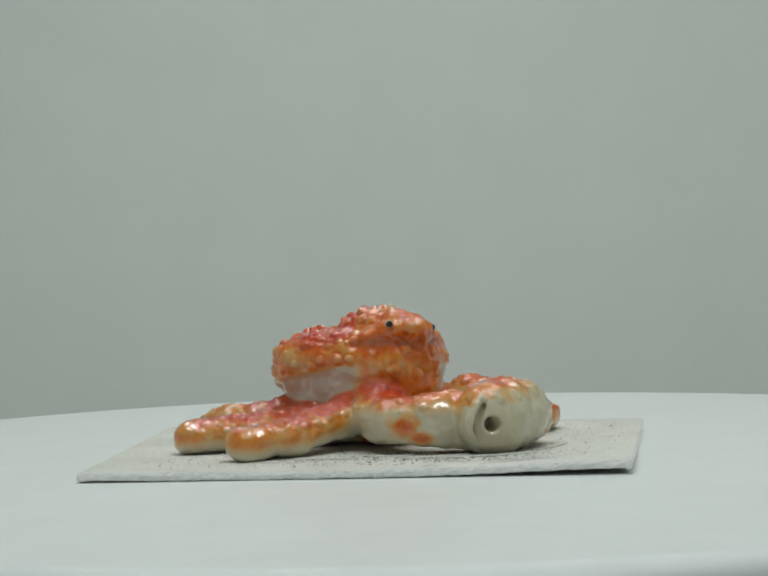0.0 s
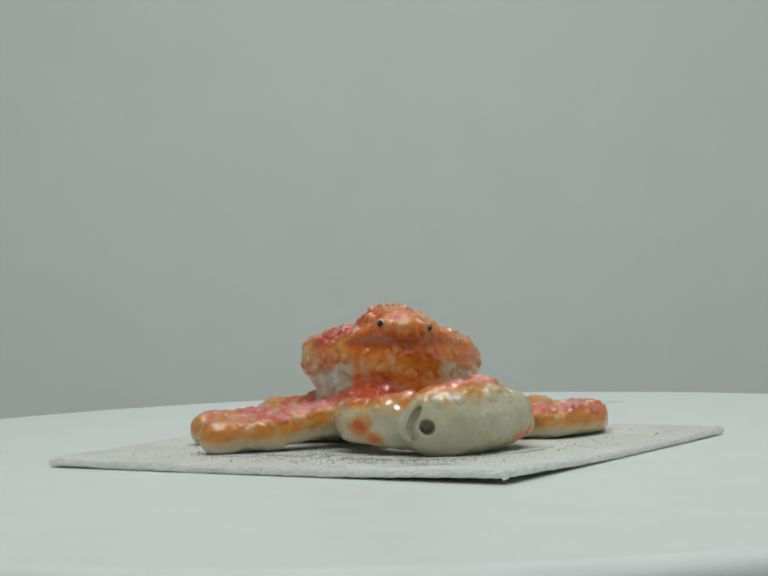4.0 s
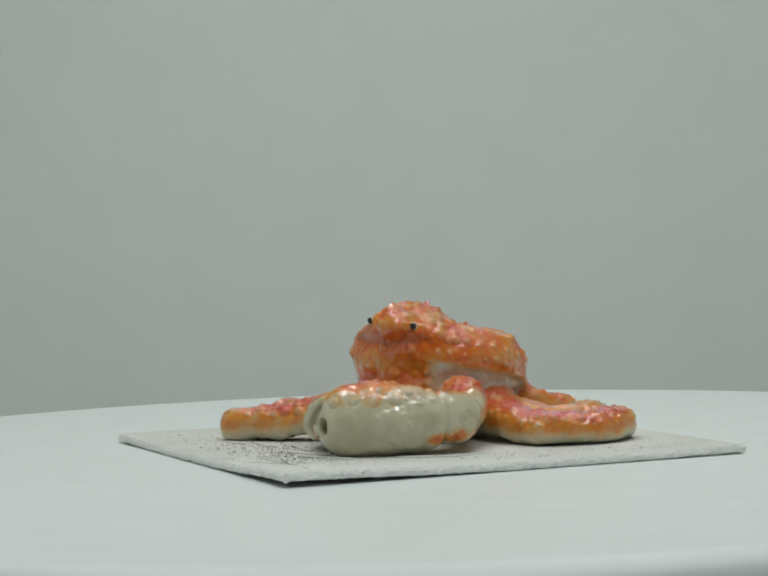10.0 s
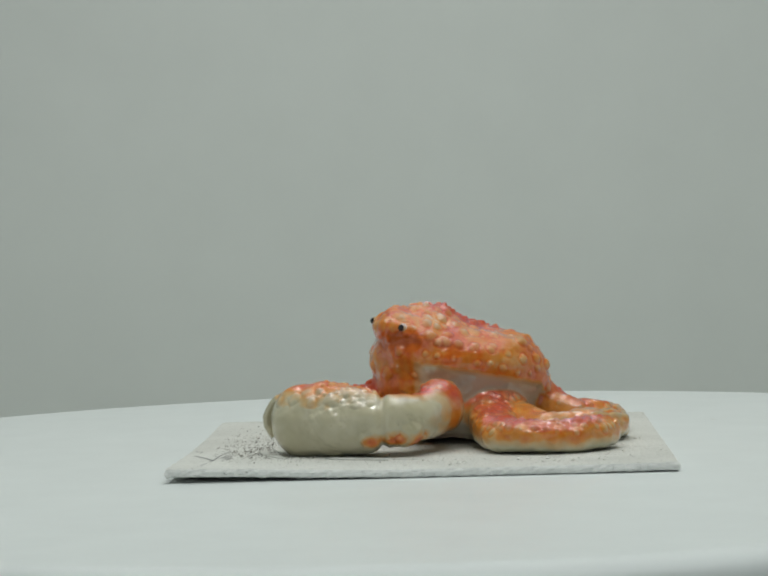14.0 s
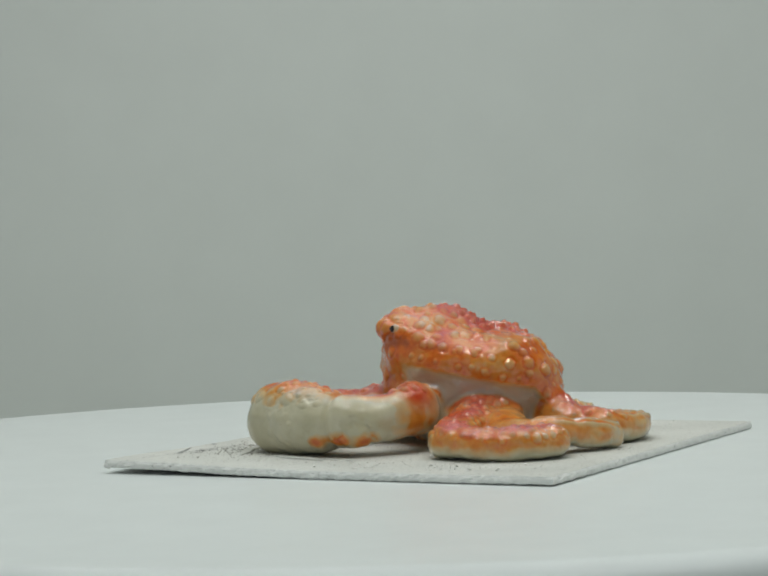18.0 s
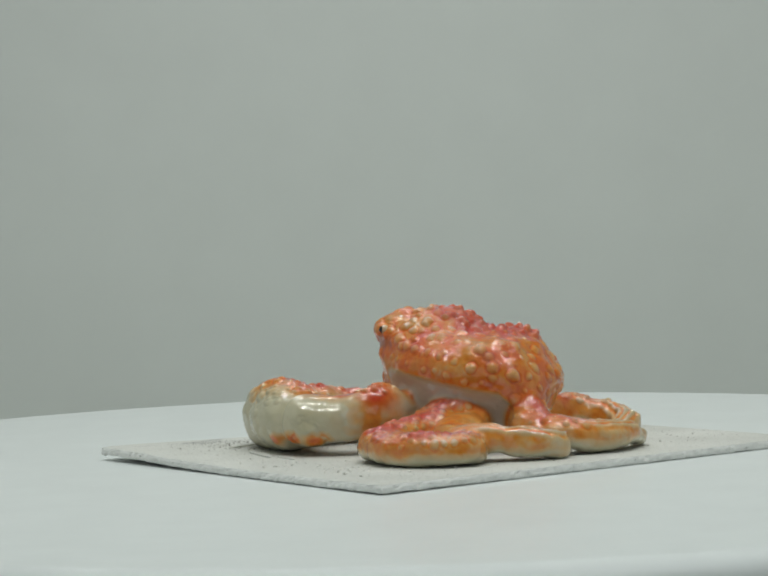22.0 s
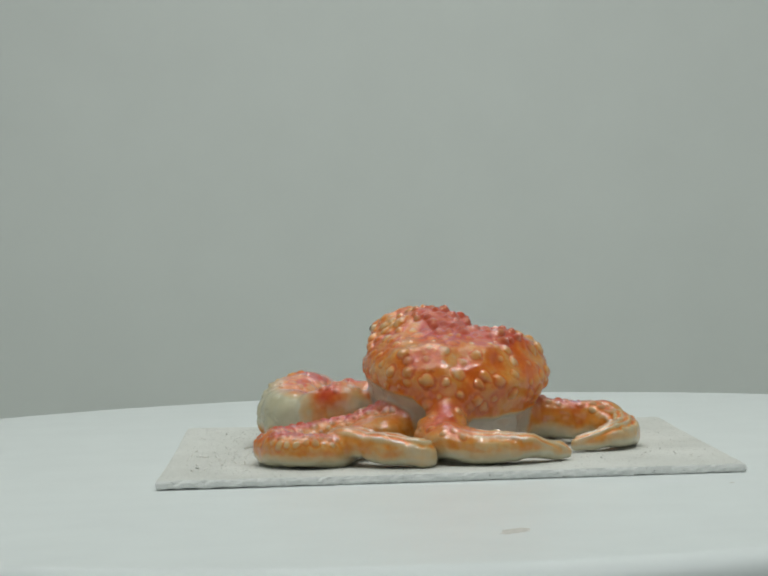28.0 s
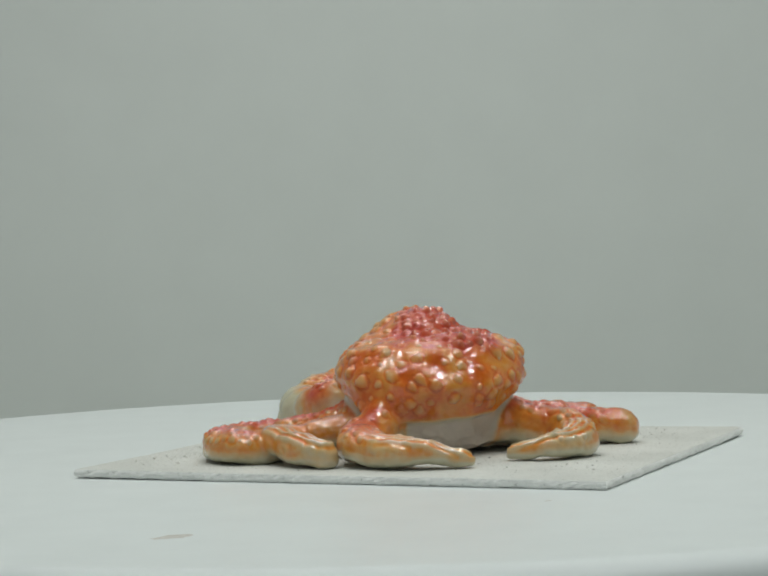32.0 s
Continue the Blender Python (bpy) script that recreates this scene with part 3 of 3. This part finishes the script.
def knobs(P, N, spots):
    """Round knobs at spots (x, y, z, radius, height): the lifted points and how strongly each lies on a knob."""
    lift, on = np.zeros(len(P)), np.zeros(len(P))
    for x, y, z, r, h in spots:
        near = np.nonzero((np.abs(P[:, 0] - x) < 1.4 * r) & (np.abs(P[:, 1] - y) < 1.4 * r) & (np.abs(P[:, 2] - z) < 1.4 * r))[0]
        p = P[near]
        uneven = 1 + 0.22 * wave(p, 0.9, x) + 0.10 * wave(p, 2.0, y)
        d = np.sqrt(((p - np.array((x, y, z))) ** 2).sum(1)) / r * uneven
        b = np.clip(1 - d * d, 0, 1)
        moat = -0.22 * np.exp(-((d - 1.12) / 0.16) ** 2)
        lift[near] = np.where(h * b > np.abs(lift[near]), h * b, np.where(lift[near] <= 0, np.minimum(lift[near], h * moat), lift[near]))
        on[near] = np.maximum(on[near], np.clip(1.3 - d * 1.2, 0, 1) * (0.45 + 0.55 * abs(math.sin(7.3 * x + 5.1 * y + 3.7 * z))))
    return P + N * lift[:, None], on


def scatter(P, want, gap, count, rng, rad, high, spread=0.35):
    """Knob places among the points where want is true, no nearer than gap to one another."""
    ok = np.nonzero(want)[0]
    rng.shuffle(ok)
    got = np.zeros((0, 3))
    for i in ok[:6000]:
        p = P[i]
        if not len(got) or (((got - p) ** 2).sum(1)).min() > gap * gap:
            got = np.vstack((got, p))
            if len(got) >= count:
                break
    k = rng.uniform(1 - spread, 1 + spread, len(got))
    return [(*p, rad * s, high * s) for p, s in zip(got, k)]


def spot(P, x, y, z, rx, ry, rz):
    return ((P[:, 0] - x) / rx) ** 2 + ((P[:, 1] - y) / ry) ** 2 + ((P[:, 2] - z) / rz) ** 2


def along(P):
    """How far behind the figurine's foot, and how far to its side."""
    return (P[:, 0] - OX) * BACK[0] + (P[:, 1] - OY) * BACK[1], (P[:, 0] - OX) * SIDE[0] + (P[:, 1] - OY) * SIDE[1]


def rim(u, v):
    """Height of the lower edge of the knobbly cap."""
    return 18.5 - 0.20 * u - 0.03 * v - 4.2 * np.clip((u - 12) / 4, 0, 1)


def crown(u, v):
    """Distance from the red ridge lines on top of the cap."""
    return np.minimum(np.hypot((u + 8) * 0.55, v), np.minimum(np.minimum(np.hypot(u - 3, (v + 3) * 0.8), np.hypot(u - 8, (v - 1) * 0.9) + 2.5), np.hypot(u - 11, v + 8)))


def sector(u, v, half):
    """1 on the part of the head that faces forward."""
    return np.clip((half - np.abs(np.degrees(np.arctan2(v, -u)) + 2)) / 13 + 0.5, 0, 1) * np.clip((-u - 6) / 4, 0, 1)


def sculpt():
    """The whole figurine as one piece of clay, then cut into mantle and arms."""
    lo, hi = np.array((-61.0, -38.0, 0.9)), np.array((43.5, 62.0, 40.0))
    size = np.ceil((hi - lo) / STEP).astype(int)
    axes = [lo[i] + STEP * np.arange(size[i]) for i in range(3)]
    limbs = np.full(size, 9.0, np.float32)
    for k, arm in enumerate(ARMS):
        a, b = arm.box()
        if k == CURL:
            a = a - 6
        i0, i1, j0, j1 = (int(np.clip(v, 0, 10 ** 6)) for v in ((a[0] - lo[0]) / STEP, (b[0] - lo[0]) / STEP, (a[1] - lo[1]) / STEP, (b[1] - lo[1]) / STEP))
        k1 = int((24 - lo[2]) / STEP)
        xx, yy = np.meshgrid(axes[0][i0:i1], axes[1][j0:j1], indexing="ij")
        at, lat = arm.nearest(np.stack((xx.ravel(), yy.ravel()), 1))
        zz = axes[2][:k1]
        f = arm.depth(at[:, None], lat[:, None], zz[None, :])
        if k == CURL:
            p = np.stack((np.repeat(xx.ravel(), k1), np.repeat(yy.ravel(), k1), np.tile(zz, xx.size)), 1)
            near = (p[:, 1] < -12) & (np.abs(p[:, 0] - 20) < 14)
            g = f.ravel()
            g[near] = roll_end(p[near], g[near])
            f = g.reshape(f.shape)
        f = np.clip(f, -9, 9).reshape(*xx.shape, k1)
        here = limbs[i0:i1, j0:j1, :k1]
        limbs[i0:i1, j0:j1, :k1] = merge(here, f, 0.8)
    body = np.full(size, 9.0, np.float32)
    i0, i1, j0, j1 = (int(v) for v in ((-38 - lo[0]) / STEP, (20 - lo[0]) / STEP, (-14 - lo[1]) / STEP, (44 - lo[1]) / STEP))
    xx, yy = np.meshgrid(axes[0][i0:i1], axes[1][j0:j1], indexing="ij")
    for k, z in enumerate(axes[2]):
        body[i0:i1, j0:j1, k] = np.clip(mantle_depth(np.stack((xx.ravel(), yy.ravel(), np.full(xx.size, z)), 1)), -9, 9).reshape(xx.shape)
    V, Q = net(merge(body, limbs, 3.0), lo, STEP)
    V = relax(V, Q, 2)

    # which part each point belongs to, softly
    D = np.zeros((len(V), len(ARMS) + 1))
    D[:, 0] = mantle_depth(V)
    where = []
    for k, arm in enumerate(ARMS):
        at, lat = arm.nearest(V[:, :2])
        where.append((at, lat))
        d = arm.depth(at, lat, V[:, 2])
        if k == CURL:
            d = np.where((V[:, 1] < -14) & (V[:, 0] > 11.5), np.minimum(d, roll_end(V, d)), d)
        D[:, k + 1] = d
    W = np.exp(-(D - D.min(1, keepdims=True)) / 0.9)
    W /= W.sum(1, keepdims=True)
    owner = D.argmin(1)
    head = W[:, 0]

    # shape of the cap: saddle between two humps, brow, chin, pale step under the rim
    u, v = along(V)
    hump = lambda u0, v0, s: np.exp(-((u - u0) ** 2 + (v - v0) ** 2) / (s * s))
    up = np.clip((V[:, 2] - 26) / 5, 0, 1)
    V[:, 2] += head * up * (1.9 * hump(11, -8, 5.5) - 2.2 * hump(5, -5, 4.0) - 1.6 * hump(4, 7, 5.0) + 0.6 * hump(9, 10, 5))
    N = vertex_normals(V, Q)
    V = V + N * (head * (0.45 * smooth_noise(V, 0.28) + 0.12 * smooth_noise(V, 0.8, 4.0)))[:, None]
    brow = [(-3.9, -6.2, 32.3, 3.0, 0.6), (8.3, 0.8, 31.7, 3.0, 0.6), (3.6, -6.4, 30.8, 4.5, 0.6), (-1.5, -6.6, 31.2, 2.2, 0.8), (1.2, -6.2, 31.0, 2.3, 0.9), (4.0, -4.6, 30.9, 2.3, 0.9), (6.0, -2.6, 31.0, 2.2, 0.8)]
    V, _ = knobs(V, N, brow)
    N = vertex_normals(V, Q)
    u, v = along(V)
    over = V[:, 2] - rim(u, v)
    face, sheer, behind = sector(u, v, 36), sector(u, v, 52), np.clip((u - 4) / 10, 0, 1)
    out = N * np.array((1, 1, 0))
    step = -(1.0 + 0.9 * behind) * np.clip(-over / 1.1 + 0.3, 0, 1) * np.clip((over + 13) / 5, 0, 1)
    V = V + out * (head * (step * (1 - sheer) - 0.3 * behind))[:, None]
    V = V + out * (head * -0.6 * np.exp(-((V[:, 2] - 27.0) / 1.5) ** 2) * face)[:, None]
    V[:, 2] -= head * 1.25 * np.clip((V[:, 2] - 27) / 5, 0, 1) * np.clip((u + 18) / 5, 0, 1)
    V = V + out * (head * -0.8 * np.clip((-v - 11) / 5, 0, 1) * np.clip(-u / 6, 0, 1))[:, None]

    # lumps and ribs of the arms
    N = vertex_normals(V, Q)
    for k, arm in enumerate(ARMS):
        at, lat = where[k]
        w = W[:, k + 1]
        calm = 0.7 if k == CURL else 1.0
        V = V + N * (w * calm * (0.34 * smooth_noise(V, 0.34, arm.seed) + 0.10 * smooth_noise(V, 0.9, arm.seed + 2)))[:, None]
        if arm.ribs:
            s = arm.L[at] / arm.L[-1]
            V = V + N * (w * arm.ribs * np.cos(2 * math.pi * lat / 1.75) * np.clip(N[:, 2] * 2, 0, 1) * np.clip(s * 2.4 - 0.9, 0, 1))[:, None]
    waist = np.exp(-(((V[:, 0] - 27.2) * 0.1 + (V[:, 1] + 7.0)) / 0.9) ** 2) * W[:, CURL + 1] * np.clip((V[:, 0] - 19) / 3, 0, 1)
    V = V - N * (1.1 * waist)[:, None]
    V, _ = knobs(V, N, [(32.2, -0.8, 6.0, 4.0, 1.0), (34.6, -10, 5.0, 3.6, 0.7), (30.5, -20, 9.0, 4.5, 0.5), (29, -14, 16.0, 3.6, 0.5), (14.5, -13, 17.5, 3.5, 0.6)])
    V = V + N * (0.045 * smooth_noise(V, 1.5, 5.0) * (1 - 0.7 * W[:, CURL + 1]))[:, None]
    V[:, 2] = np.maximum(V[:, 2], G - 0.05)

    # knobs
    N = vertex_normals(V, Q)
    u, v = along(V)
    over = V[:, 2] - rim(u, v)
    mine, front, rng = owner == 0, np.abs(np.degrees(np.arctan2(v, -u))) < 34, np.random.RandomState(5)
    beads = scatter(V, mine & (V[:, 2] > 27) & (crown(u, v) < 6.5) & (u > -15), 2.4, 110, rng, 1.05, 0.85, 0.45)
    large = scatter(V, mine & (over > 5.2) & (over < 10) & (u > 4), 5.0, 14, rng, 1.3, 0.66, 0.35)
    large += scatter(V, mine & (V[:, 2] > 28) & (u < -5) & (u > -15.5) & (np.abs(v) > 1.5), 3.6, 14, rng, 1.3, 0.6, 0.25)
    rest = scatter(V, mine & (over > 4.8) & (crown(u, v) > 6.5) & (u > -16), 3.5, 85, rng, 1.15, 0.44, 0.45)
    rest += scatter(V, mine & (over > 6) & (V[:, 2] > 25.5) & (crown(u, v) > 3.5) & (u < 1) & (u > -17), 2.8, 55, rng, 0.95, 0.42, 0.45)
    row = scatter(V, mine & (np.abs(over - 2.2) < 0.8) & ~front & (u < 8), 3.1, 46, rng, 1.1, 0.5, 0.35)
    row += scatter(V, mine & (np.abs(over - 3.0) < 0.8) & (u >= 8), 4.0, 22, rng, 1.4, 0.50, 0.35)
    some = scatter(V, mine & front & (np.abs(V[:, 2] - 20) < 6), 6.0, 7, rng, 1.2, 0.4)
    spots = large + [s for s in beads + rest + row if not large or min((s[0] - q[0]) ** 2 + (s[1] - q[1]) ** 2 + (s[2] - q[2]) ** 2 for q in large) > 5.5] + some
    for k, arm in enumerate(ARMS):
        if arm.knob:
            s = arm.L[where[k][0]] / arm.L[-1]
            keep = (owner == k + 1) & (N[:, 2] > 0.45) & (s < 0.9)
            if k == CURL:
                keep &= V[:, 2] > 16.5
                edge = (owner == k + 1) & (np.abs(V[:, 2] - 15.2) < 0.9) & (V[:, 1] < -9)
                spots += scatter(V, edge, 3.4, 14, rng, 1.5, 0.4, 0.35)
            spots += scatter(V, keep, 1.9, int(arm.L[-1] * 2.4 * arm.knob), rng, 0.9, 0.38, 0.45)
    V, on = knobs(V, N, spots)
    N = vertex_normals(V, Q)

    # glaze runs off the edges and pools in the hollows
    pool = np.clip(((relax(V, Q, 5) - V) * N).sum(1) / 0.30, -0.3, 1.0)

    # glaze: how much wash, how much red, pale knobs, bare neck
    u, v = along(V)
    zz = V[:, 2]
    over = zz - rim(u, v)
    face = sector(u, v, 36)
    streak = smooth_noise(V * np.array((1, 1, 0.18)), 0.9, 2.0)
    blotch = smooth_noise(V, 0.33, 7.0)
    top = np.clip(0.35 + over / 1.6, -0.4, 0.80 + 0.22 * blotch) * (1 - face)
    # Below the brow the orange deepens, with the crease's shade painted into it.
    top += face * (0.80 + 0.20 * streak + 0.6 * np.exp(-((zz - 27.8) / 1.8) ** 2) + 0.35 * np.exp(-((zz - 15) / 3.5) ** 2 - (v / 7) ** 2) - 0.16 * np.exp(-((zz - 21.5) / 2) ** 2))
    web = np.clip(W[:, 1:].max(1) * 3.0 - 0.3, 0, 1) * np.clip((u - 6) / 4, 0, 1)
    limb = np.clip((1 - head) * 3.5 - 0.2, 0, 1) * np.clip((N[:, 2] + 0.3) * 2, 0, 1)
    top = np.maximum(top, np.maximum(0.75 * np.clip(web * 1.4, 0, 1), 0.7 * limb) - 0.1)
    crest = 1.12 * np.exp(-(crown(u, v) / 10.5) ** 2) * np.clip((zz - 24) / 5, 0, 1) * np.clip((u + 15) / 13, 0, 1) * (1 + 0.35 * smooth_noise(V, 0.45, 3.0))
    crest += 0.55 * np.clip(-v / 9, 0, 1) * np.clip((over - 4) / 4, 0, 1) * np.clip((7 - u) / 6, 0, 1) * (1 - face)
    crest += 0.40 * np.clip(blotch, 0, 1) * np.clip((over - 4) / 3, 0, 1) * (1 - face)
    bare = np.clip(-over / 1.6, 0, 1) * (1 - face) * 0.85 * (1 - np.clip(web * 1.4, 0, 1)) * (1 - limb)
    crest = np.maximum(crest, 0.75 * limb * np.clip((12 - over) / 4, 0, 1) * np.clip(-over / 2, 0, 1))
    colour, red = head * top, head * crest
    blush = head * bare
    knob = on * np.clip(0.75 + 0.7 * smooth_noise(V, 0.6, 12.0), 0.15, 1.3) * np.where(owner == 0, np.clip(over / 1.5, 0, 1) * (0.55 + 0.45 * np.clip((u - 2) / 8, 0, 1)), 0.25)
    for k, arm in enumerate(ARMS):
        at, lat = where[k]
        w = W[:, k + 1]
        s = arm.L[at] / arm.L[-1]
        rise = np.clip((zz - arm.path[at, 2]) / arm.path[at, 4], 0, 1.1)
        tilt = np.radians(np.interp(s, (0.1, 0.5, 1.0), arm.roll))
        h = rise - 0.5 * np.sin(tilt) * np.clip(lat / arm.path[at, 3], -1, 1)
        paint = np.clip((h - arm.pale) * 1.8 + 0.27, -0.35, 0.66) + 0.10 * smooth_noise(V, 0.42, arm.seed + 5)
        ragged = 1.2 * np.clip(1 + 0.6 * smooth_noise(V, 0.7, arm.seed + 8), 0.75, 2) if arm.patches else 1.2
        for p in arm.patches:
            paint = np.maximum(paint, 1.3 * np.exp(-ragged * spot(V, *p)) - 0.2)
        tint = np.clip((h - 0.66 + 0.12 * smooth_noise(V, 0.4, arm.seed + 3)) * 3.0, 0, 1) * arm.red * np.clip(1.3 - s * arm.fade, 0, 1)
        for p in arm.reds:
            d = spot(V, *p)
            tint = np.maximum(tint, 1.1 * np.exp(-1.2 * d))
            paint = np.maximum(paint, 1.3 * np.exp(-d) - 0.2)
        if arm.ribs:
            paint = paint - (0.16 + 0.16 * np.cos(2 * math.pi * lat / 1.75)) * np.clip(s * 1.6 - 0.4, 0, 1)
        if k == CURL:
            end = np.clip(((V - np.array((20.6, -25.6, 0))) @ FACE - 0.5) / 2.5, 0, 1) * np.clip((13.8 - 0.8 * smooth_noise(V, 0.7, 9.0) - zz) / 1.0, 0, 1)
            paint, tint = paint - 1.2 * end, tint * (1 - end)
        colour, red = colour + w * paint, red + w * tint

    names = ["mantle"] + ["arm"] * len(ARMS)
    labels = ["knobbly orange-red mantle with pale underside"] + [a.label for a in ARMS]
    which = np.sort(owner[Q], axis=1)[:, 1]
    place = local(V)
    for k in range(len(names)):
        q = Q[which == k]
        used, back = np.unique(q, return_inverse=True)
        ob = link_mesh(names[k], place[used], back.reshape(-1, 4).tolist(), GLAZE, octopus, labels[k],
                       attrs={"colour": colour[used], "pool": pool[used], "crest": red[used], "knob": knob[used], "blush": blush[used]})
        ob.data.normals_split_custom_set_from_vertices([tuple(n) for n in N[used]])

    seats = []
    for e in ((-3.9, -6.6, 32.4), (8.2, -0.1, 31.9)):
        i = np.argmin(((V - np.array(e)) ** 2).sum(1))
        seats.append(V[i] - 0.5 * N[i])
    return seats


SEATS = sculpt()


def bead(name, at, r, mat, parent, label):
    bm = bmesh.new()
    bmesh.ops.create_uvsphere(bm, u_segments=20, v_segments=12, radius=r * MM)
    ob = part(name, bm, mat, parent, label, smooth=True)
    ob.location = tuple(at)
    return ob


for seat, out in zip(SEATS, (-1, 1)):
    ball = bead("eye", local(np.array(seat)), 1.15, EYEWHITE, octopus, "small pale amber eye bead")
    bead("pupil", np.array((SIDE[0] * 0.25 * out - BACK[0] * 0.62, SIDE[1] * 0.25 * out - BACK[1] * 0.62, 0.05)) * MM, 0.85, BLACK, ball, "black painted pupil")


# ---------------------------------------------------------------- what turns
def motions():
    for thing in (TABLE, SHEET, GRAINS, DUST, octopus):
        start = thing.matrix_basis.copy()
        walk(thing, [(t, pose(0, 0, 0, 0, 0, a) @ start) for t, a in enumerate(SPIN)])


motions()
